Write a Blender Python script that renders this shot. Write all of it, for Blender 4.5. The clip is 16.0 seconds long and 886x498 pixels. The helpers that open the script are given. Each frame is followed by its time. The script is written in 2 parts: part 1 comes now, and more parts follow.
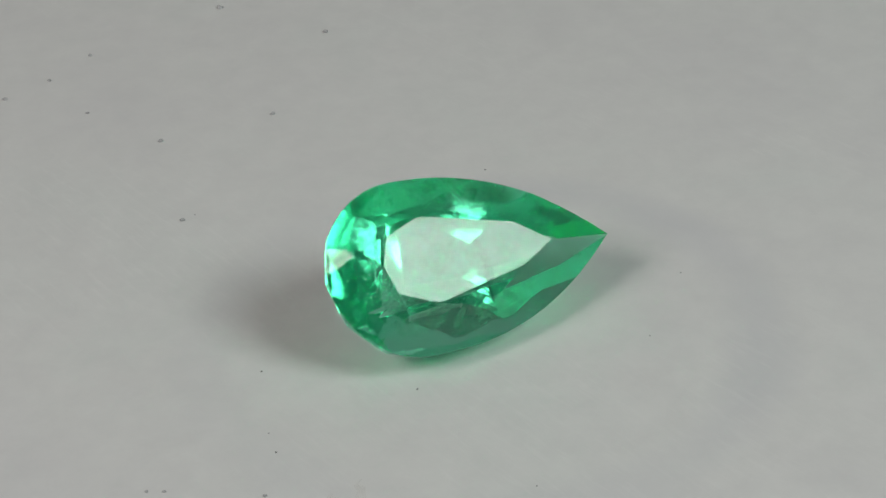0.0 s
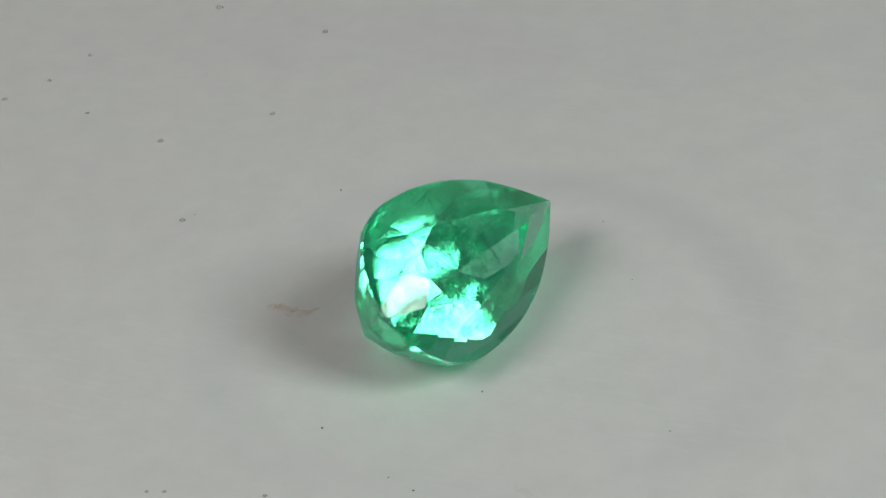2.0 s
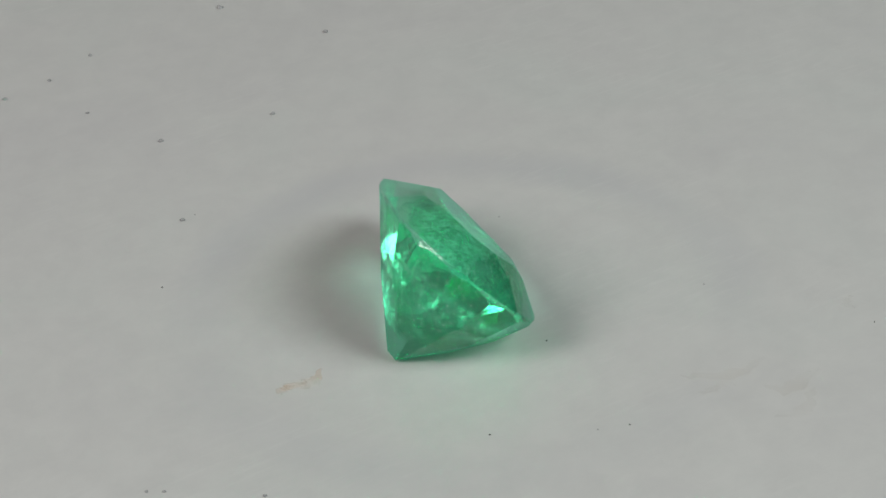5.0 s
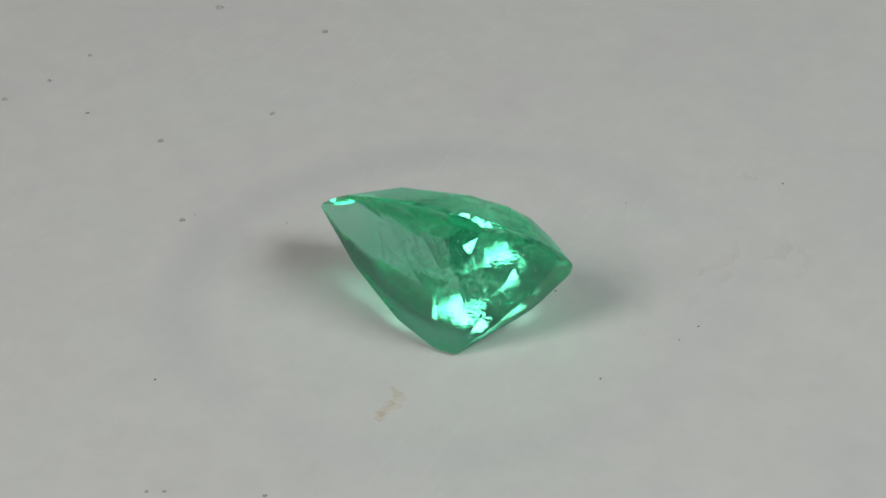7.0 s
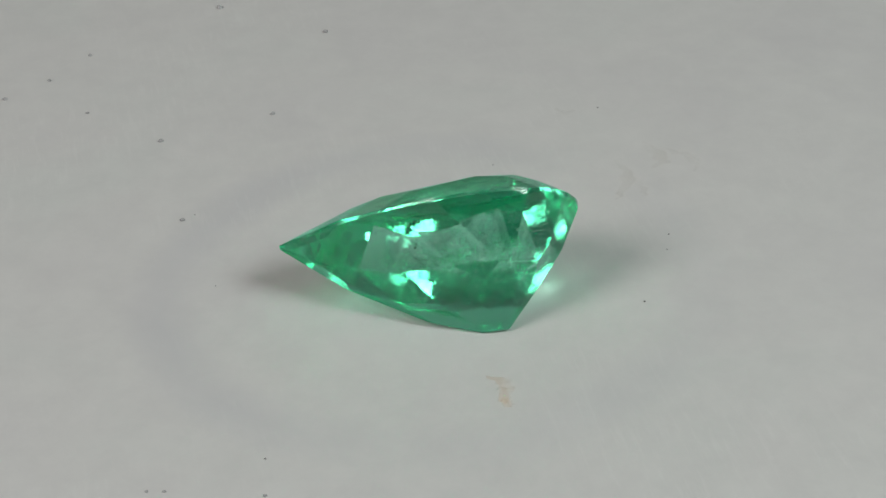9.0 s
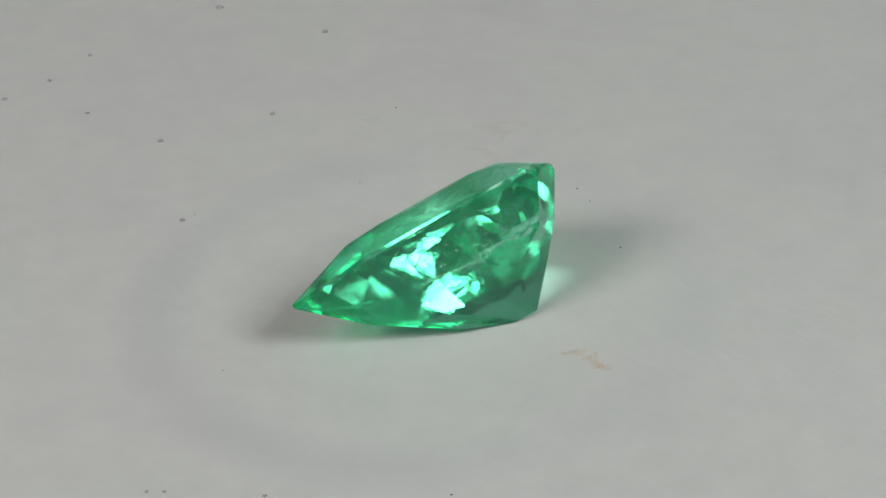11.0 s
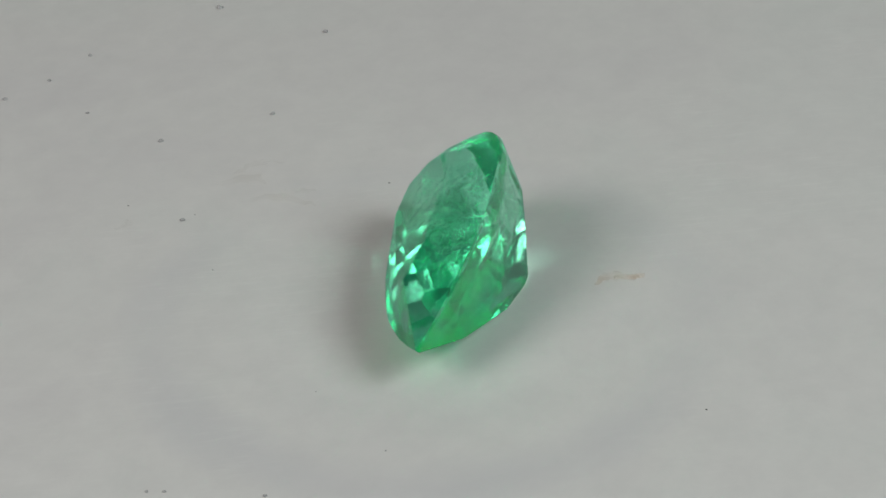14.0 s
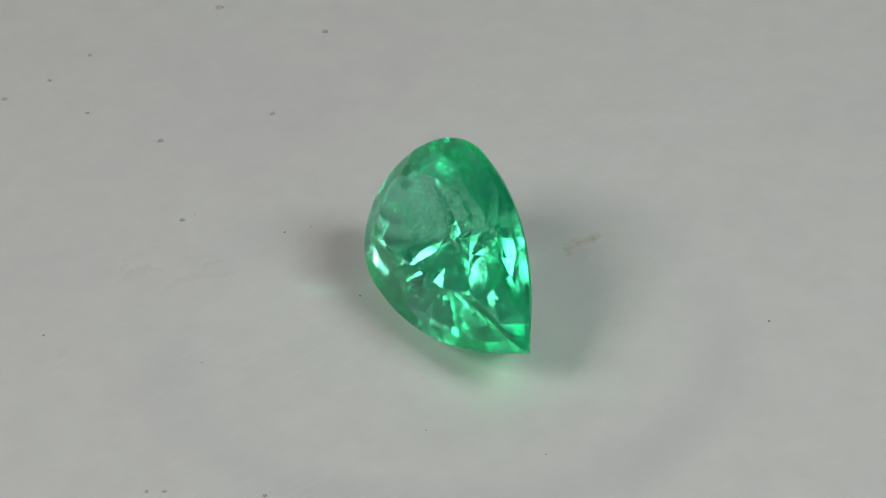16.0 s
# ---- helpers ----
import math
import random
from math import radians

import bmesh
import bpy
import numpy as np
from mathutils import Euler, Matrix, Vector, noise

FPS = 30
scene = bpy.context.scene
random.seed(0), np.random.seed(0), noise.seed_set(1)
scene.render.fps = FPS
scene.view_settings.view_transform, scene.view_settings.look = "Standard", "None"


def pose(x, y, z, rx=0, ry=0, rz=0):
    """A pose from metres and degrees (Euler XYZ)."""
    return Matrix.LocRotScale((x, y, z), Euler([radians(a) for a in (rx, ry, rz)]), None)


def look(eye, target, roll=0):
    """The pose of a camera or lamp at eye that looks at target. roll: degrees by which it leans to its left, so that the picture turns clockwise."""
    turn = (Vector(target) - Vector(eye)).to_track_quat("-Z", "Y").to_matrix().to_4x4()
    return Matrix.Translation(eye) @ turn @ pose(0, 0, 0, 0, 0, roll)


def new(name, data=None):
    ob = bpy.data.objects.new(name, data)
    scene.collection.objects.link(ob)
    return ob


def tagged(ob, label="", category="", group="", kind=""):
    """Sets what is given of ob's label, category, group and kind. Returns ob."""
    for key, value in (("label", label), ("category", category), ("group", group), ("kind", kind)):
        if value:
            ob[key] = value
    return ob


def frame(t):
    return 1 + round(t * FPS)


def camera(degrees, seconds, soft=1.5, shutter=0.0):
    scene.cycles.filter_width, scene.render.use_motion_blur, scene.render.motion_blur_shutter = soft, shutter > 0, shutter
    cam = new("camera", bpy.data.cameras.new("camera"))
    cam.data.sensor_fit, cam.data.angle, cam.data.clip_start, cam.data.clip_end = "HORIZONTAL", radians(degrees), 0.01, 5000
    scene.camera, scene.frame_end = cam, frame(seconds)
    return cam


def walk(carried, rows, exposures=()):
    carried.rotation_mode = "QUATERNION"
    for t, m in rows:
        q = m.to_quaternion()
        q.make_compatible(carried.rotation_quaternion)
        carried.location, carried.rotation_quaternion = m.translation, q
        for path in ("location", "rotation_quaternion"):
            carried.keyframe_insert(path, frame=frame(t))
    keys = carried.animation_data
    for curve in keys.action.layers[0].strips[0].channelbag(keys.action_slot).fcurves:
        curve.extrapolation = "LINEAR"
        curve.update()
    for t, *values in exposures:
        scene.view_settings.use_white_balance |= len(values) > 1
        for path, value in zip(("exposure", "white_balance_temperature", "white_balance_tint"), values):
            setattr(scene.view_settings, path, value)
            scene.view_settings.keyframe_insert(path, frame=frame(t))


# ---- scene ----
import itertools

# All lengths of the small things are given in millimetres and turned to metres by MM.
MM = 0.001

cam = camera(25.424, 16.0, soft=1.5)
EYE = look((0, -57.586 * MM, 36.738 * MM), (0, 0, 0), -3.542)
walk(cam, [(0.0, EYE), (16.0, EYE)], [(0.0, -0.02), (4.0, 0.0), (8.0, 0.03), (12.0, 0.03), (16.0, 0.0)])

# ---- light: two round lamps, before the plate on either side ----
world = bpy.data.worlds.new("world")
world.use_nodes = True
world.node_tree.nodes["Background"].inputs[0].default_value = (0.9, 0.95, 1.0, 1)
world.node_tree.nodes["Background"].inputs[1].default_value = 0.05
scene.world = world
scene.cycles.max_bounces, scene.cycles.glossy_bounces, scene.cycles.transmission_bounces = 24, 24, 24  # light runs long inside the stone
scene.cycles.blur_glossy = 0.0


def disc_lamp(name, azimuth, height, distance, radius, watts, colour):
    a, h = radians(azimuth), radians(height)
    eye = Vector((math.cos(a) * math.cos(h), math.sin(a) * math.cos(h), math.sin(h))) * distance
    data = bpy.data.lights.new(name, "AREA")
    data.shape, data.size, data.energy, data.color = "DISK", radius * 2, watts, colour
    ob = new(name, data)
    ob.matrix_world = look(eye + Vector((0, -3 * MM, 0)), (0, -3 * MM, 0))
    return ob


disc_lamp("lamp_right", -34.5, 43, 0.25, 0.053, 0.270, (0.90, 1.0, 0.955))
disc_lamp("lamp_left", 216, 43, 0.25, 0.053, 0.201, (1.075, 0.98, 0.965))


# ---- materials ----
def material(name):
    m = bpy.data.materials.new(name)
    m.use_nodes = True
    tree = m.node_tree
    return m, tree, tree.nodes, tree.links, tree.nodes["Principled BSDF"]


def noise_node(nodes, links, coord, scale, detail=4.0, rough=0.55, distort=0.0):
    n = nodes.new("ShaderNodeTexNoise")
    n.inputs["Scale"].default_value = scale
    n.inputs["Detail"].default_value = detail
    n.inputs["Roughness"].default_value = rough
    n.inputs["Distortion"].default_value = distort
    links.new(coord, n.inputs["Vector"])
    return n.outputs["Fac"]


def ramp(nodes, links, fac, stops):
    r = nodes.new("ShaderNodeValToRGB")
    while len(r.color_ramp.elements) < len(stops):
        r.color_ramp.elements.new(0.5)
    for e, (p, c) in zip(r.color_ramp.elements, stops):
        e.position, e.color = p, (*c, 1)
    links.new(fac, r.inputs[0])
    return r.outputs[0]


def mixed(nodes, links, fac, a, b, how="MIX"):
    n = nodes.new("ShaderNodeMix")
    n.data_type, n.blend_type = "RGBA", how
    for value, socket in ((fac, n.inputs[0]), (a, n.inputs[6]), (b, n.inputs[7])):
        if isinstance(value, (int, float)):
            socket.default_value = value
        elif isinstance(value, tuple):
            socket.default_value = (*value, 1)
        else:
            links.new(value, socket)
    return n.outputs[2]


def maths(nodes, links, how, a, b=0.0):
    n = nodes.new("ShaderNodeMath")
    n.operation = how
    for value, socket in ((a, n.inputs[0]), (b, n.inputs[1])):
        if isinstance(value, (int, float)):
            socket.default_value = value
        else:
            links.new(value, socket)
    return n.outputs[0]


def bump(nodes, links, height, strength, distance):
    n = nodes.new("ShaderNodeBump")
    n.inputs["Strength"].default_value = strength
    n.inputs["Distance"].default_value = distance
    links.new(height, n.inputs["Height"])
    return n.outputs["Normal"]


def plate_material():
    """White satin plastic with cloudy discolouring, fine scratches and one worn ring."""
    m, tree, nodes, links, bsdf = material("white_plastic")
    co = nodes.new("ShaderNodeTexCoord").outputs["Object"]
    cloud = noise_node(nodes, links, co, 90, 3, 0.6, 0.4)
    base = ramp(nodes, links, cloud, [(0.3, (0.74, 0.735, 0.735)), (0.5, (0.765, 0.765, 0.755)), (0.7, (0.75, 0.765, 0.75))])
    fine = noise_node(nodes, links, co, 700, 5, 0.7, 0.2)
    base = mixed(nodes, links, 0.16, base, ramp(nodes, links, fine, [(0.35, (0.6, 0.6, 0.61)), (0.65, (0.9, 0.9, 0.89))]), "MULTIPLY")
    # the worn ring: distance from its centre, roughened
    sep = nodes.new("ShaderNodeSeparateXYZ")
    links.new(co, sep.inputs[0])
    dx = maths(nodes, links, "SUBTRACT", sep.outputs[0], 1.0 * MM)
    dy = maths(nodes, links, "SUBTRACT", sep.outputs[1], -0.5 * MM)
    d = maths(nodes, links, "SQRT", maths(nodes, links, "ADD", maths(nodes, links, "MULTIPLY", dx, dx), maths(nodes, links, "MULTIPLY", dy, dy)))
    wob = maths(nodes, links, "MULTIPLY", maths(nodes, links, "SUBTRACT", noise_node(nodes, links, co, 160, 3), 0.5), 1.8 * MM)
    d = maths(nodes, links, "ADD", d, wob)
    off = maths(nodes, links, "DIVIDE", maths(nodes, links, "ABSOLUTE", maths(nodes, links, "SUBTRACT", d, 9.1 * MM)), 1.35 * MM)
    ring = ramp(nodes, links, off, [(0.0, (1, 1, 1)), (0.45, (0.7, 0.7, 0.7)), (1.0, (0, 0, 0))])
    patch = ramp(nodes, links, noise_node(nodes, links, co, 130, 2), [(0.35, (0.1, 0.1, 0.1)), (0.6, (1, 1, 1))])
    ring = mixed(nodes, links, 1.0, ring, patch, "MULTIPLY")
    # only one side of the ring is worn
    side = nodes.new("ShaderNodeMapRange")
    side.interpolation_type = "SMOOTHSTEP"
    side.inputs["From Min"].default_value, side.inputs["From Max"].default_value = -5 * MM, 5 * MM
    side.inputs["To Min"].default_value = 0.5
    links.new(sep.outputs[0], side.inputs["Value"])
    ring_fac = maths(nodes, links, "MULTIPLY", maths(nodes, links, "MULTIPLY", ring, 0.55), side.outputs[0])
    base = mixed(nodes, links, ring_fac, base, (0.62, 0.625, 0.65))
    # rubbing marks, all in one direction, in patches
    turn = nodes.new("ShaderNodeMapping")
    turn.vector_type = "TEXTURE"
    turn.inputs["Rotation"].default_value = (0, 0, radians(-53))
    turn.inputs["Scale"].default_value = (1.6 * MM, 0.22 * MM, 1)
    links.new(co, turn.inputs["Vector"])
    rub = noise_node(nodes, links, turn.outputs[0], 1.0, 3, 0.6)
    worn = ramp(nodes, links, noise_node(nodes, links, co, 75, 3, 0.6), [(0.47, (0, 0, 0)), (0.62, (1, 1, 1))])
    rub = maths(nodes, links, "MULTIPLY", ramp(nodes, links, rub, [(0.52, (0, 0, 0)), (0.68, (1, 1, 1))]), worn)
    # the sheen of the rubbed scratches is painted in as a paler colour
    base = mixed(nodes, links, maths(nodes, links, "MULTIPLY", rub, 0.16), base, (0.88, 0.88, 0.87))
    links.new(base, bsdf.inputs["Base Color"])
    rough = ramp(nodes, links, fine, [(0.3, (0.42, 0.42, 0.42)), (0.7, (0.6, 0.6, 0.6))])
    links.new(rough, bsdf.inputs["Roughness"])
    links.new(bump(nodes, links, maths(nodes, links, "ADD", fine, maths(nodes, links, "MULTIPLY", rub, 0.5)), 0.25, 0.02 * MM), bsdf.inputs["Normal"])
    return m


def gem_material():
    """Pale emerald: clear tinted glass with a faint polish grain."""
    m, tree, nodes, links, bsdf = material("emerald")
    nodes.remove(bsdf)
    co = nodes.new("ShaderNodeTexCoord").outputs["Object"]
    # light is tinted little on its way in and out, and more at each turn inside the stone
    bend, mirror = nodes.new("ShaderNodeBsdfRefraction"), nodes.new("ShaderNodeBsdfGlossy")
    split, glass = nodes.new("ShaderNodeFresnel"), nodes.new("ShaderNodeMixShader")
    zone = noise_node(nodes, links, co, 300, 2, 0.5, 0.5)
    tint = ramp(nodes, links, zone, [(0.3, (0.61, 0.985, 0.85)), (0.7, (0.69, 0.985, 0.88))])
    links.new(tint, bend.inputs["Color"])
    links.new(ramp(nodes, links, split.outputs[0], [(0.15, (0.88, 0.88, 0.88)), (0.6, (0.54, 0.985, 0.845))]), mirror.inputs["Color"])
    bend.inputs["Roughness"].default_value, mirror.inputs["Roughness"].default_value = 0.006, 0.008
    for n in (bend, split):
        n.inputs["IOR"].default_value = 1.58
    links.new(split.outputs[0], glass.inputs[0])
    links.new(bend.outputs[0], glass.inputs[1])
    links.new(mirror.outputs[0], glass.inputs[2])
    grain = noise_node(nodes, links, co, 2600, 3, 0.6)
    # the underside is polished less well than the crown
    sep = nodes.new("ShaderNodeSeparateXYZ")
    links.new(co, sep.inputs[0])
    under = maths(nodes, links, "LESS_THAN", sep.outputs[2], -0.1 * MM)
    lines = nodes.new("ShaderNodeMapping")
    lines.vector_type = "TEXTURE"
    lines.inputs["Rotation"].default_value = (radians(20), radians(35), radians(50))
    lines.inputs["Scale"].default_value = (0.9 * MM, 0.07 * MM, 0.12 * MM)
    links.new(co, lines.inputs["Vector"])
    crumple = maths(nodes, links, "ADD", noise_node(nodes, links, lines.outputs[0], 1.0, 2.0, 0.5, 0.5),
                    maths(nodes, links, "MULTIPLY", noise_node(nodes, links, co, 7000, 1.0, 0.5, 0.6), 0.6))
    where = ramp(nodes, links, noise_node(nodes, links, co, 420, 2, 0.5), [(0.42, (0.22, 0.22, 0.22)), (0.6, (1, 1, 1))])
    crumple = maths(nodes, links, "MULTIPLY", crumple, where)
    height = maths(nodes, links, "ADD", maths(nodes, links, "MULTIPLY", grain, 0.06), maths(nodes, links, "MULTIPLY", under, crumple))
    polish = bump(nodes, links, height, 0.38, 0.02 * MM)
    for n in (bend, mirror, split):
        links.new(polish, n.inputs["Normal"])
    # the cloudy share of the stone: light scattered on fine inclusions
    shine = nodes.new("ShaderNodeBsdfTranslucent")
    milk = nodes.new("ShaderNodeBsdfDiffuse")
    for n in (shine, milk):
        n.inputs["Color"].default_value = (0.10, 1.0, 0.715, 1)
    cloudy = nodes.new("ShaderNodeMixShader")
    cloudy.inputs[0].default_value = 0.3
    links.new(shine.outputs[0], cloudy.inputs[1])
    links.new(milk.outputs[0], cloudy.inputs[2])
    haze = noise_node(nodes, links, co, 420, 4, 0.6, 0.3)
    share = ramp(nodes, links, haze, [(0.42, (0.01, 0.01, 0.01)), (0.66, (0.1, 0.1, 0.1))])
    both = nodes.new("ShaderNodeMixShader")
    links.new(share, both.inputs[0])
    links.new(glass.outputs[0], both.inputs[1])
    links.new(cloudy.outputs[0], both.inputs[2])
    links.new(both.outputs[0], nodes["Material Output"].inputs["Surface"])
    return m


def plain(name, colour, rough, scale=3000, vary=0.25, spec=0.4):
    m, tree, nodes, links, bsdf = material(name)
    co = nodes.new("ShaderNodeTexCoord").outputs["Object"]
    n = noise_node(nodes, links, co, scale, 4)
    lo = tuple(c * (1 - vary) for c in colour)
    hi = tuple(min(1, c * (1 + vary)) for c in colour)
    links.new(ramp(nodes, links, n, [(0.3, lo), (0.7, hi)]), bsdf.inputs["Base Color"])
    bsdf.inputs["Roughness"].default_value = rough
    bsdf.inputs["Specular IOR Level"].default_value = spec
    return m


def veil(name, colour, cover, scale, rough=0.5):
    """A broken film: where the noise is low it lets the ground through."""
    m, tree, nodes, links, bsdf = material(name)
    co = nodes.new("ShaderNodeTexCoord").outputs["Object"]
    n = noise_node(nodes, links, co, scale, 3, 0.55, 0.2)
    a = ramp(nodes, links, n, [(0.32, (0, 0, 0)), (0.72, (cover, cover, cover))])
    links.new(a, bsdf.inputs["Alpha"])
    bsdf.inputs["Base Color"].default_value = (*colour, 1)
    bsdf.inputs["Roughness"].default_value = rough
    return m


def fracture():
    """A crack in the stone: a crinkled, half-mirroring film."""
    m, tree, nodes, links, bsdf = material("silvery_feather")
    nodes.remove(bsdf)
    co = nodes.new("ShaderNodeTexCoord").outputs["Object"]
    clear, gloss, mix = nodes.new("ShaderNodeBsdfTransparent"), nodes.new("ShaderNodeBsdfGlossy"), nodes.new("ShaderNodeMixShader")
    clear.inputs[0].default_value = (0.9, 1.0, 0.95, 1)
    gloss.inputs["Color"].default_value = (0.75, 1.0, 0.88, 1)
    gloss.inputs["Roughness"].default_value = 0.12
    n = noise_node(nodes, links, co, 7000, 3, 0.6, 0.8)
    links.new(bump(nodes, links, n, 0.9, 0.06 * MM), gloss.inputs["Normal"])
    links.new(ramp(nodes, links, noise_node(nodes, links, co, 5000, 3, 0.7, 0.4), [(0.42, (0, 0, 0)), (0.62, (0.8, 0.8, 0.8))]), mix.inputs[0])
    links.new(clear.outputs[0], mix.inputs[1])
    links.new(gloss.outputs[0], mix.inputs[2])
    links.new(mix.outputs[0], nodes["Material Output"].inputs["Surface"])
    return m


def wisp():
    """A milky veil inside the stone, torn and half clear."""
    m, tree, nodes, links, bsdf = material("milky_veil")
    nodes.remove(bsdf)
    co = nodes.new("ShaderNodeTexCoord").outputs["Object"]
    clear, shine, milk = nodes.new("ShaderNodeBsdfTransparent"), nodes.new("ShaderNodeBsdfTranslucent"), nodes.new("ShaderNodeBsdfDiffuse")
    body, mix = nodes.new("ShaderNodeMixShader"), nodes.new("ShaderNodeMixShader")
    for n in (shine, milk):
        n.inputs["Color"].default_value = (0.42, 1.0, 0.78, 1)
    links.new(shine.outputs[0], body.inputs[1])
    links.new(milk.outputs[0], body.inputs[2])
    fac = noise_node(nodes, links, co, 1500, 4, 0.6, 0.6)
    links.new(ramp(nodes, links, fac, [(0.40, (0.035, 0.035, 0.035)), (0.66, (0.26, 0.26, 0.26))]), mix.inputs[0])
    links.new(clear.outputs[0], mix.inputs[1])
    links.new(body.outputs[0], mix.inputs[2])
    links.new(mix.outputs[0], nodes["Material Output"].inputs["Surface"])
    return m


def frosted():
    """The ground rim of the stone: pale, half clear."""
    m, tree, nodes, links, bsdf = material("frosted_rim")
    co = nodes.new("ShaderNodeTexCoord").outputs["Object"]
    bsdf.inputs["Base Color"].default_value = (0.25, 0.85, 0.55, 1)
    bsdf.inputs["Roughness"].default_value = 0.25
    links.new(ramp(nodes, links, noise_node(nodes, links, co, 900, 3), [(0.45, (0.02, 0.02, 0.02)), (0.68, (0.3, 0.3, 0.3))]), bsdf.inputs["Alpha"])
    return m


PLASTIC = plate_material()
FROSTED = frosted()
WISP = wisp()
EMERALD = gem_material()
RUST = veil("rust_stain", (0.92, 0.66, 0.42), 0.26, 1400)
PALE_STAIN = veil("pale_stain", (0.84, 0.70, 0.50), 0.09, 500)
GRIT = plain("dark_grit", (0.2, 0.2, 0.2), 0.8)
DUST = plain("grey_dust", (0.46, 0.46, 0.47), 0.9)
FEATHER = fracture()
NEEDLE = plain("dark_needle", (0.03, 0.05, 0.035), 0.6)
SPECK = plain("white_speck", (0.8, 0.85, 0.8), 0.5)
BOUNCE_CARD = plain("grey_bounce_card", (0.45, 0.45, 0.445), 0.7, 60, 0.03)
PAINT = plain("grey_wall_paint", (0.5, 0.5, 0.495), 0.8, 40, 0.05)
TABLETOP = plain("grey_laminate", (0.65, 0.65, 0.64), 0.5, 60, 0.05)


# ---- building helpers ----
def mesh_of(name, bm, mat):
    me = bpy.data.meshes.new(name)
    bm.to_mesh(me)
    bm.free()
    me.materials.append(mat)
    return me


def part(name, bm, mat, parent, label=""):
    ob = new(name, mesh_of(name, bm, mat))
    ob.parent = parent
    if label:
        tagged(ob, label)
    return ob


def box(bm, lo, hi):
    vs = [bm.verts.new((x, y, z)) for z in (lo[2], hi[2]) for y in (lo[1], hi[1]) for x in (lo[0], hi[0])]
    for f in ((0, 2, 3, 1), (4, 5, 7, 6), (0, 1, 5, 4), (2, 6, 7, 3), (0, 4, 6, 2), (1, 3, 7, 5)):
        bm.faces.new([vs[i] for i in f])


def lathe(bm, profile, steps):
    """A body of revolution round z from (radius, height) pairs, the first and last on the axis."""
    rings = []
    for r, z in profile:
        if r == 0:
            rings.append([bm.verts.new((0, 0, z))])
        else:
            rings.append([bm.verts.new((r * math.cos(2 * math.pi * k / steps), r * math.sin(2 * math.pi * k / steps), z)) for k in range(steps)])
    for a, b in zip(rings, rings[1:]):
        for k in range(steps):
            n = (k + 1) % steps
            if len(a) == 1:
                bm.faces.new((a[0], b[k], b[n]))
            elif len(b) == 1:
                bm.faces.new((a[k], b[0], a[n]))
            else:
                bm.faces.new((a[k], b[k], b[n], a[n]))


# ---- the place: a small closed booth round a table top ----
def booth():
    h, top, low, thick = 0.40, 0.48, -0.006, 0.02
    parts = {
        "wall_back": ((-h, h, low - 0.03), (h, h + thick, top + thick), PAINT),
        "tabletop": ((-h, -h, low - 0.03), (h, h, low), TABLETOP),
        "ceiling": ((-h, -h, top), (h, h, top + thick), PAINT),
        # unseen card, added close behind the plate to throw light into the stone
        "wall_north": ((-h, 0.18, low), (h, 0.18 + thick, top), BOUNCE_CARD),
        "wall_south": ((-h, -h - thick, low - 0.03), (h, -h, top + thick), PAINT),
        "wall_east": ((h, -h - thick, low - 0.03), (h + thick, h + thick, top + thick), PAINT),
        "wall_west": ((-h - thick, -h - thick, low - 0.03), (-h, h + thick, top + thick), PAINT),
    }
    for name, (lo, hi, mat) in parts.items():
        bm = bmesh.new()
        box(bm, lo, hi)
        ob = new(name, mesh_of(name, bm, mat))
        words = {"tabletop": "plain grey laminate table top under the plate", "wall_north": "unseen grey card added behind the plate to bounce light"}
        tagged(ob, words.get(name, "plain matt grey painted booth " + name.split("_")[0]), name.split("_")[0], kind="structure")


booth()


# ---- the turning plate, with its stains and grit ----
def smear(length, width, seed):
    """A thin, ragged film lying along x."""
    rnd = random.Random(seed)
    bm = bmesh.new()
    n, rows = 14, []
    for k in range(n + 1):
        s = k / n
        x = (s - 0.5) * length
        mid = math.sin(s * 5 + seed) * width * 0.5 + rnd.uniform(-0.2, 0.2) * width
        w = width * (0.15 + math.sin(math.pi * s) * rnd.uniform(0.5, 1.0))
        rows.append([bm.verts.new((x, mid + w * j, 0.015 * MM + (0.01 * MM if j == 0 else 0))) for j in (-0.5, 0, 0.5)])
    for a, b in zip(rows, rows[1:]):
        for j in range(2):
            bm.faces.new((a[j], b[j], b[j + 1], a[j + 1]))
    return bm


def grain(radius, seed):
    rnd = random.Random(seed)
    bm = bmesh.new()
    bmesh.ops.create_icosphere(bm, subdivisions=1, radius=radius)
    for v in bm.verts:
        v.co *= rnd.uniform(0.7, 1.3)
        v.co.z = v.co.z * 0.6 + radius * 0.4
    return bm


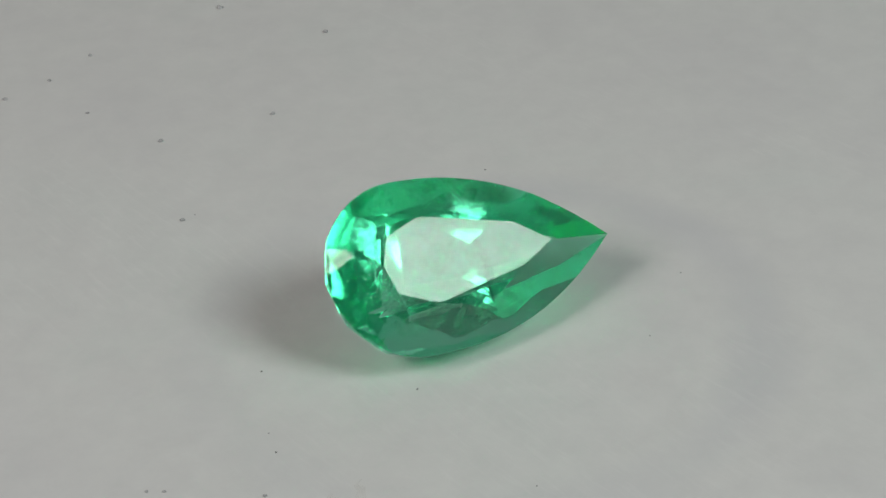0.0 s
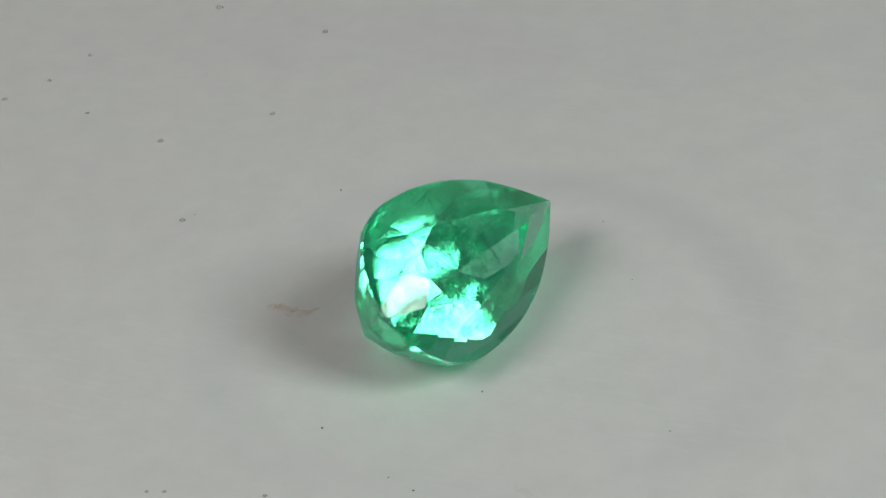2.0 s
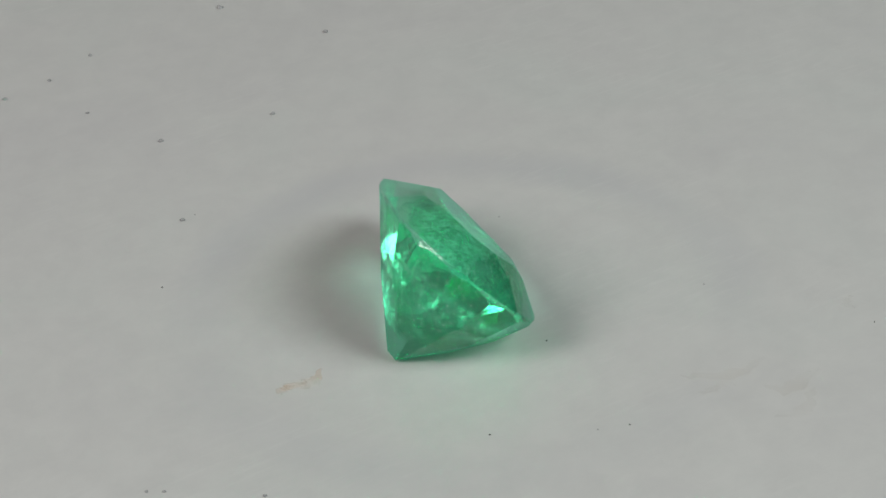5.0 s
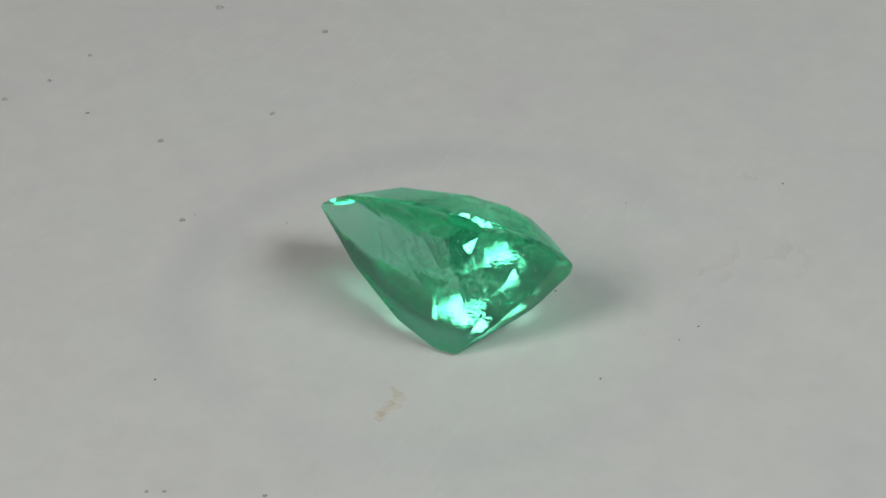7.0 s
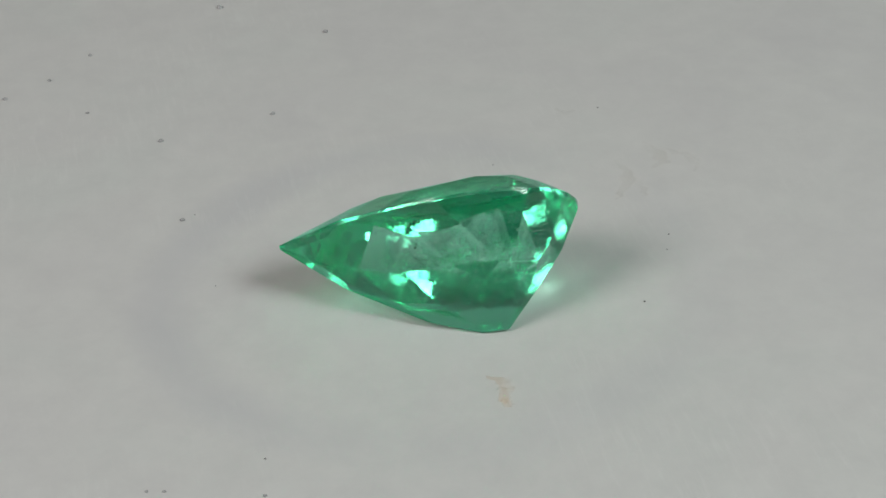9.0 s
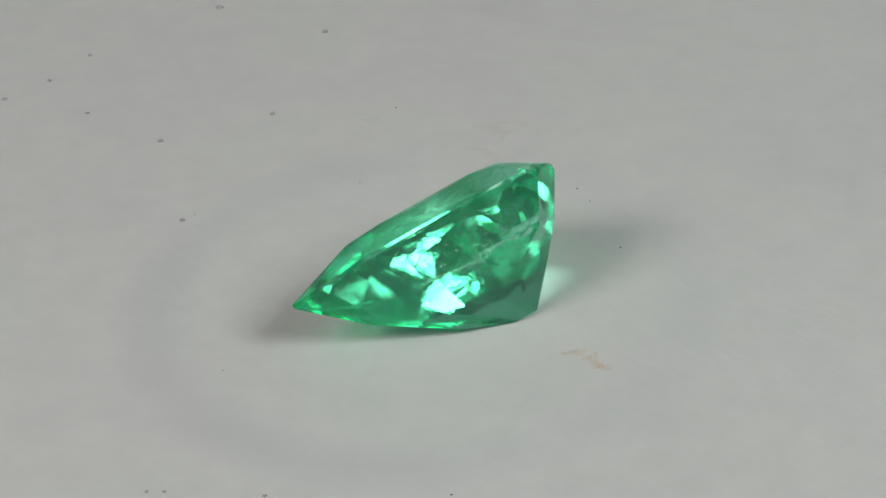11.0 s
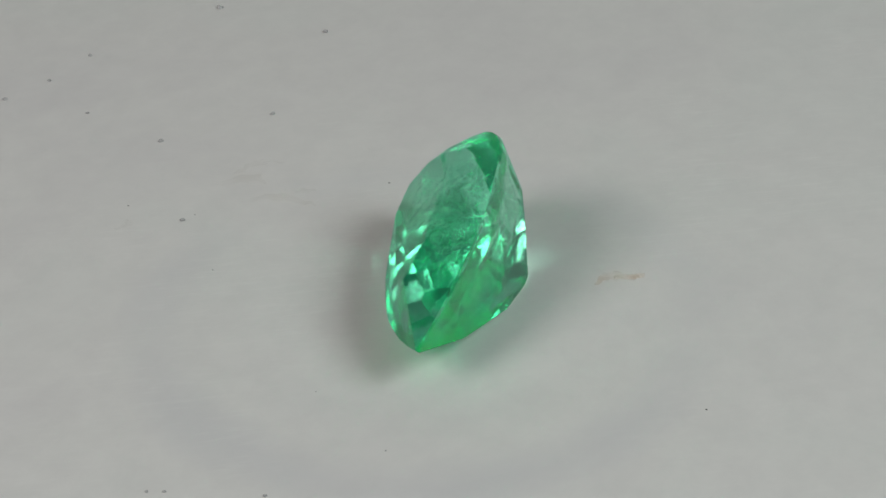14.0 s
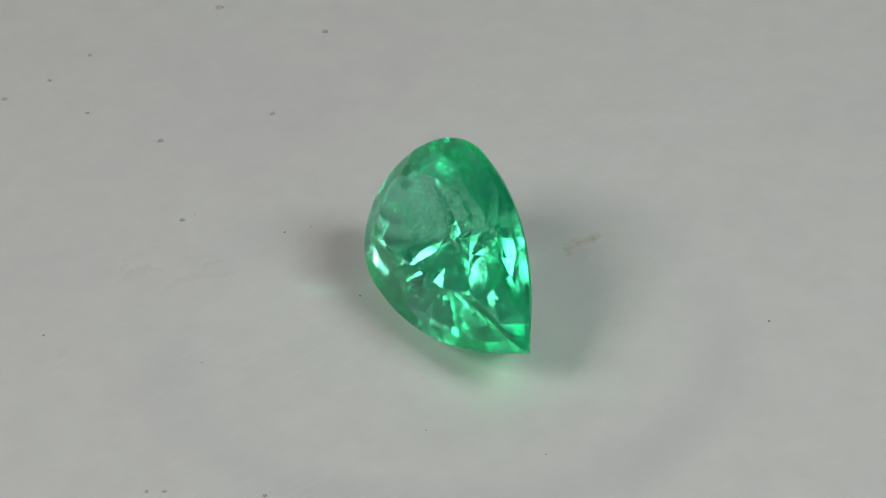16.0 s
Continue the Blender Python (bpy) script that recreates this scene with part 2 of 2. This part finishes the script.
def turning_plate():
    root = new("turntable")
    tagged(root, "white plastic turntable plate with worn ring and faint stains", "turntable")
    bm = bmesh.new()
    r, t = 46 * MM, 6 * MM
    lathe(bm, [(0, 0), (r * 0.3, 0), (r - 1.2 * MM, 0), (r - 0.5 * MM, -0.2 * MM), (r - 0.1 * MM, -0.7 * MM), (r, -1.4 * MM), (r, -t + 0.6 * MM), (r - 0.6 * MM, -t), (0, -t)], 96)
    bmesh.ops.recalc_face_normals(bm, faces=bm.faces)
    part("plate", bm, PLASTIC, root)
    # stains: place, way, length, width (mm)
    for k, (x, y, turn, length, width, mat) in enumerate((
            (-3.65, 4.35, 147, 1.8, 0.56, RUST), (-3.95, 4.55, 155, 1.0, 0.36, RUST),
            (-2.7, -9.0, -65, 2.8, 0.55, PALE_STAIN), (-3.2, -11.1, -75, 2.0, 0.7, PALE_STAIN),
            (-3.6, -8.7, -85, 1.2, 0.4, PALE_STAIN), (-4.4, -11.2, 140, 2.0, 0.5, PALE_STAIN), (1.2, -13.1, 20, 0.8, 0.35, PALE_STAIN))):
        ob = part("stain", smear(length * MM, width * MM, k), mat, root, "faint orange-brown smear on the plate")
        ob.matrix_local = pose(x * MM, y * MM, 0, 0, 0, turn)
    for k, (x, y, size) in enumerate((
            (-6.17, -1.85, 0.045), (-1.22, -3.3, 0.045), (-5.8, -5.1, 0.04), (-5.54, -6.05, 0.045), (1.6, 10.0, 0.045),
            (7.82, 2.35, 0.035), (6.34, -1.2, 0.035), (0.09, -13.8, 0.045), (2.16, -8.38, 0.04))):
        ob = part("grit", grain(size * 0.85 * MM, k), GRIT if size > 0.04 else DUST, root, "tiny dark grit speck")
        ob.matrix_local = pose(x * MM, y * MM, 0, 0, 0, k * 40)
    return root


# ---- the gemstone ----
BELLY, LENGTH, HALF_WIDTH, POWER = 2.886, 10.0, 2.86, 2.331
GIRDLE, CROWN, DEPTH = 0.111, 0.929, 3.749


def pear(s):
    """A point of the pear outline; s runs once round from the tip (0 to 1)."""
    side, u = (1, s * 2) if s <= 0.5 else (-1, (1 - s) * 2)
    nose = LENGTH - BELLY
    if u < 0.62:
        x = nose * (1 - u / 0.62)
        y = HALF_WIDTH * (1 - (x / nose) ** POWER)
    else:
        f = (u - 0.62) / 0.38 * math.pi / 2
        x, y = -BELLY * math.sin(f), HALF_WIDTH * math.cos(f)
    return x, side * y


def pavilion_point(s, scale, depth, shift):
    """A point of the underside above which the outline's point s lies; the nose is ground thinner on one side."""
    x, y = pear(s % 1.0)
    thin = 1 - (0.561 if y > 0 else 0.022) * max(x, 0) / 7
    return Vector((x * scale + 0.358 * (1 - scale), y * scale * thin + shift, -GIRDLE / 2 - DEPTH * depth))


def facets():
    """The planes of the cut, each as an outward normal and its distance (mm)."""
    cuts, middle = [], Vector((0.6, -0.1, -0.8))

    def cut(p, q, r, inward=0.0):
        n = (Vector(q) - Vector(p)).cross(Vector(r) - Vector(p)).normalized()
        if n.dot(middle - Vector(p)) > 0:
            n = -n
        cuts.append((n, n.dot(Vector(p)) - inward))

    def along(s, z):
        """Two points on the tangent of the outline at s."""
        (x, y), (x0, y0), (x1, y1) = pear(s % 1.0), pear((s - 0.006) % 1.0), pear((s + 0.006) % 1.0)
        return Vector((x, y, z)), Vector((x + (x1 - x0) * 20, y + (y1 - y0) * 20, z))

    top = GIRDLE / 2 + CROWN
    cuts.append((Vector((0, 0, 1)), top))
    cuts.append((Vector((0, 0, -1)), GIRDLE / 2 + DEPTH))
    # the girdle
    n = 48
    for k in range(n):
        (ax, ay), (bx, by) = pear(k / n), pear((k + 1) / n)
        cut((ax, ay, 0), (bx, by, 0), (ax, ay, 1))
    # crown: stars along the table, kites at its corners, upper breaks on the girdle
    table = [(4.54, -0.03), (3.44, 0.74), (0.2, 1.42), (-1.0, 0.94), (-1.32, 0.07), (-1.04, -0.9), (0.22, -1.4), (3.5, -0.66)]
    where = [0.0, 0.155, 0.30, 0.405, 0.5, 0.595, 0.70, 0.845]
    first = len(cuts)
    for k, (x, y) in enumerate(table):
        for s in ((0.02, 0.98) if k == 0 else (where[k],)):
            cut((x, y, top), *along(s, GIRDLE / 2))
    kites = cuts[first:]
    for k in range(8):
        (ax, ay), (bx, by) = table[k], table[(k + 1) % 8]
        mx, my = (ax + bx) / 2, (ay + by) / 2
        gx, gy = (mx - 0.4) * 1.95 + 0.2, my * 2.0
        sx, sy = mx + (gx - mx) * 0.403, my + (gy - my) * 0.403
        star = (sx, sy, min(top - 0.08, min((d - n.x * sx - n.y * sy) / n.z for n, d in kites)))
        cut((ax, ay, top), (bx, by, top), star)
        after = where[k + 1] if k < 7 else 1.0
        for f in (0.27, 0.73):
            p, q = along(where[k] + (after - where[k]) * f, GIRDLE / 2 - 0.01)
            cut(p, q, star, 0.004)
    # no facet of the crown reaches into the table
    for k in range(first, len(cuts)):
        n, d = cuts[k]
        cuts[k] = (n, max(d, max(n.dot(Vector((x, y, top))) for x, y in table)))
    under = len(cuts)
    rnd = random.Random(5)  # cut by hand, no two facets lean alike
    # pavilion: steep breaks under the girdle, then mains that run down to the keel
    for k in range(16):
        s = (k + 0.5) / 16
        p, q = along(s, -GIRDLE / 2 + 0.01)
        cut(p, q, pavilion_point(s, 0.68 + rnd.uniform(-0.02, 0.02), 0.486, -0.103), 0.01)
    low = -GIRDLE / 2 - DEPTH
    keel = (Vector((-0.134, -0.277, low)), Vector((0.85, -0.277, low)), Vector((2.75, -0.26, low + 0.7)))
    for s in (0.045, 0.14, 0.25, 0.335, 0.41, 0.47, 0.535, 0.595, 0.665, 0.75, 0.86, 0.955):
        lean = rnd.uniform(-0.006, 0.006)
        a, b = pavilion_point(s - 0.02, 0.68 + lean, 0.486, -0.103), pavilion_point(s + 0.02, 0.68 - lean, 0.486, -0.103)
        x = pear(s)[0]
        cut(a, b, keel[2] if x > 2.5 else keel[1] if x > 0.6 else keel[0])
    # a row of small facets between the two
    for k in range(14):
        s = (k + 0.5) / 14
        lean = rnd.uniform(-0.006, 0.006)
        cut(pavilion_point(s - 0.02, 0.76 + lean, 0.38, -0.08), pavilion_point(s + 0.02, 0.76 - lean, 0.38, -0.08), pavilion_point(s, 0.57, 0.575 + lean, -0.13))
    # the ridge that slopes up from the keel towards the tip is ground off a little
    cut(keel[1] + Vector((0, -0.3, 0.03)), keel[1] + Vector((0, 0.3, 0.03)), keel[2])
    # none of them eats into the girdle
    rim = [Vector((*pear(k / 96), -GIRDLE / 2)) for k in range(96)]
    for k in range(under, len(cuts)):
        n, d = cuts[k]
        cuts[k] = (n, max(d, max(n.dot(p) for p in rim) - 0.015))
    return cuts


def gem_body():
    """The stone as the space inside all its facets."""
    cuts = facets()
    ns = np.array([tuple(n) for n, d in cuts])
    ds = np.array([d for n, d in cuts])
    trios = np.array(list(itertools.combinations(range(len(cuts)), 3)))
    trios = trios[np.abs(np.linalg.det(ns[trios])) > 1e-5]
    corners = np.linalg.solve(ns[trios], ds[trios][..., None])[..., 0]
    corners = corners[np.abs(corners).max(axis=1) < 20]
    corners = corners[(corners @ ns.T <= ds + 1e-6).all(axis=1)]
    corners = np.unique(np.round(corners, 4), axis=0)
    bm = bmesh.new()
    for c in corners:
        bm.verts.new(c * 10)
    bmesh.ops.remove_doubles(bm, verts=bm.verts, dist=0.06)
    out = bmesh.ops.convex_hull(bm, input=bm.verts)
    bmesh.ops.delete(bm, geom=[g for g in out["geom_interior"] if isinstance(g, bmesh.types.BMVert)], context="VERTS")
    bmesh.ops.dissolve_limit(bm, angle_limit=radians(0.8), verts=bm.verts, edges=bm.edges)
    bmesh.ops.recalc_face_normals(bm, faces=bm.faces)
    bmesh.ops.scale(bm, vec=(0.1 * MM, 0.1 * MM, 0.1 * MM), verts=bm.verts)
    return bm


def rim_band():
    """A closed narrow band round the widest outline of the stone."""
    bm = bmesh.new()
    n, loops = 88, []
    for k in range(n):
        x, y = pear(k / n)
        x0, y0 = pear((k - 0.5) / n % 1.0)
        x1, y1 = pear((k + 0.5) / n % 1.0)
        out = Vector((y1 - y0, x0 - x1, 0)).normalized()
        p = Vector((x, y, 0))
        loops.append([bm.verts.new((p + out * o + Vector((0, 0, z))) * MM) for o, z in ((0.002, -0.05), (0.014, -0.04), (0.014, 0.04), (0.002, 0.05))])
    for k in range(n):
        a, b = loops[k], loops[(k + 1) % n]
        for j in range(4):
            bm.faces.new((a[j], b[j], b[(j + 1) % 4], a[(j + 1) % 4]))
    bmesh.ops.recalc_face_normals(bm, faces=bm.faces)
    return bm


def flake(size, seed):
    rnd = random.Random(seed)
    bm = bmesh.new()
    ring = [bm.verts.new((math.cos(a) * size * rnd.uniform(0.5, 1.1), math.sin(a) * size * rnd.uniform(0.3, 0.7), rnd.uniform(-0.08, 0.08) * size)) for a in [k * math.pi / 5 for k in range(10)]]
    mid = bm.verts.new((0, 0, 0.1 * size))
    for k in range(10):
        bm.faces.new((mid, ring[k], ring[(k + 1) % 10]))
    return bm


def gemstone():
    root = new("gemstone")
    tagged(root, "pale green pear-cut emerald with inclusions lying on its side", "gemstone")
    part("body", gem_body(), EMERALD, root)
    part("girdle", rim_band(), FROSTED, root, "narrow frosted rim of the stone")
    # a dark needle, broken into short lengths
    bm = bmesh.new()
    rnd = random.Random(4)
    for k in range(9):
        s = k / 8
        bmesh.ops.create_cone(bm, cap_ends=True, segments=5, radius1=0.022 * MM, radius2=0.012 * MM, depth=0.24 * MM,
                              matrix=Matrix.Translation(Vector((2.05 + 0.2 * s + rnd.uniform(-0.04, 0.04), 0.35 - 1.75 * s, 0.72 - 0.42 * s)) * MM) @ pose(0, 0, 0, 80 + rnd.uniform(-15, 15), 0, 10))
    part("needle_inclusion", bm, NEEDLE, root, "thin dark needle inside the stone")
    spots = [(1.2, -1.6, -0.5, 0.5), (1.9, -1.5, -0.6, 0.35), (0.4, -1.5, -0.7, 0.4), (-0.3, -1.3, -1.0, 0.35), (0.8, 0.9, -1.2, 0.45), (-0.6, 0.8, -1.1, 0.3),
             (-1.4, -0.6, -0.6, 0.3), (2.6, 0.5, -0.8, 0.3), (0.5, 0.1, -2.3, 0.35), (-0.9, 0.2, -1.6, 0.3)]
    for k in range(26):
        # a cloud of small flaws round the keel and the belly
        z = rnd.uniform(-2.6, -0.3)
        wide = 1 - abs(z) / 3.7
        spots.append((0.3 + rnd.uniform(-2.2, 3.0) * wide, rnd.uniform(-2.0, 2.0) * wide, z, rnd.uniform(0.08, 0.22)))
    for k in range(34):
        # sparkling flaws close under the lower side of the table
        x = rnd.gauss(0.1, 0.3) if k % 2 else rnd.gauss(1.7, 0.4)
        spots.append((x, rnd.gauss(-1.75, 0.18), rnd.gauss(-0.1, 0.25), rnd.uniform(0.05, 0.13)))
    for k in range(30):
        # and more of them low down, round the keel
        spots.append((rnd.gauss(0.2, 0.6), rnd.gauss(-0.2, 0.35), rnd.uniform(-3.3, -1.9), rnd.uniform(0.05, 0.15)))
    cuts = facets()

    def room(x, y, z):
        """How far a point in the stone lies from the nearest facet (mm)."""
        return min(d - n.dot(Vector((x, y, z))) for n, d in cuts)

    for k, (x, y, z, size) in enumerate(spots):
        size = min(size, 0.9 * room(x, y, z))
        if size < 0.04:
            continue
        ob = part("feather_inclusion", flake(size * MM, k), FEATHER, root, "silvery feather-like flaw inside the stone")
        ob.matrix_local = pose(x * MM, y * MM, z * MM, rnd.uniform(-60, 60), rnd.uniform(-60, 60), rnd.uniform(0, 180))
    for k in range(48):
        x, y, z = rnd.gauss(0.9, 1.3), rnd.gauss(-0.1, 0.6), rnd.gauss(-1.0, 0.7)
        size = min(rnd.uniform(0.7, 1.3), 0.9 * room(x, y, z))
        if size < 0.2:
            continue
        ob = part("cloud_inclusion", flake(size * MM, 200 + k), WISP, root, "milky veil inside the stone")
        ob.matrix_local = pose(x * MM, y * MM, z * MM, rnd.uniform(-70, 70), rnd.uniform(-70, 70), rnd.uniform(0, 180))
    bm = bmesh.new()
    for k in range(120):
        a, r = rnd.uniform(0, 2 * math.pi), rnd.uniform(0.2, 1.0)
        p = Vector((0.6 + 2.6 * r * math.cos(a), 1.5 * r * math.sin(a), rnd.uniform(-1.8, 0.4))) * MM
        if p.z < -1.0 * MM:
            p.x, p.y = p.x * 0.6, p.y * 0.55
        if room(*(p / MM)) < 0.06:
            continue
        bmesh.ops.create_icosphere(bm, subdivisions=1, radius=rnd.uniform(0.01, 0.032) * MM, matrix=Matrix.Translation(p))
    tagged(part("speck_inclusions", bm, SPECK, root, "tiny pale specks inside the stone"), kind="stuff")
    return root


TURNTABLE = turning_plate()
GEM = gemstone()


# ---- camera dust, laid as still specks that the plate does not carry along ----
def dust():
    for k, (x, y, size) in enumerate(((-9.05, 20.6, 0.15), (-9.31, 2.97, 0.09), (-17.29, 13.23, 0.11), (-6.35, 10.63, 0.1), (-10.61, 8.95, 0.1),
                                      (-4.38, 17.62, 0.11), (-14.27, 16.75, 0.08), (-15.72, 14.65, 0.08), (-13.78, 11.63, 0.075), (-5.65, -12.82, 0.06), (-8.89, 3.31, 0.03),
                                      (-9.17, -12.3, 0.06), (-8.65, -12.35, 0.06))):
        ob = new("camera_dust_speck", mesh_of("camera_dust_speck", grain(size * MM, 50 + k), DUST))
        ob.matrix_world = pose(x * MM, y * MM, 0, 0, 0, k * 25)
        tagged(ob, "tiny grey speck laid on the white plate for camera dust", "dust", "dust specks")


dust()


# ---- what moves: the plate turns and slides a little, the stone rides on it ----
# seconds, degrees turned, place of the axis (mm)
TURNS = [
    (0, 0.0, 0.14, -4.76), (0.5, 7.7, 0.26, -4.83), (1, 15.5, 0.4, -4.93), (1.5, 23.5, 0.27, -5.0), (2, 31.5, 0.26, -4.95),
    (2.5, 39.1, 0.22, -4.81), (3, 47.3, 0.16, -4.29), (3.5, 55.9, 0.15, -4.56), (4, 64.6, 0.18, -4.81), (4.2, 68.2, 0.1, -4.78),
    (6.3, 105.7, 0.02, -3.41), (6.5, 109.3, 0.02, -3.54), (7, 117.5, 0.18, -3.5), (7.5, 125.9, 0.06, -3.05), (8, 134.8, 0.19, -3.13),
    (8.5, 144.0, 0.12, -3.21), (9, 153.3, 0.21, -2.88), (9.5, 162.1, 0.2, -2.83), (9.7, 165.4, 0.26, -2.9),
    (11.8, 199.7, 0.19, -3.2), (12, 202.9, 0.25, -3.15), (12.5, 211.1, 0.27, -3.49), (13, 220.0, 0.14, -3.48), (13.5, 228.0, 0.2, -3.13),
    (14, 236.9, 0.21, -3.22), (14.5, 245.5, 0.25, -3.36), (15, 254.1, 0.31, -3.59), (15.5, 262.0, 0.33, -3.7), (16, 269.4, 0.41, -3.86),
]
REST = pose(-1.164 * MM, -0.814 * MM, 2.894 * MM, 46.986, 7.737, 23.762)


def motions():
    spin = [(t, pose(x * MM, y * MM, 0, 0, 0, a)) for t, a, x, y in TURNS]
    walk(TURNTABLE, spin)
    walk(GEM, [(t, m @ REST) for t, m in spin])


motions()
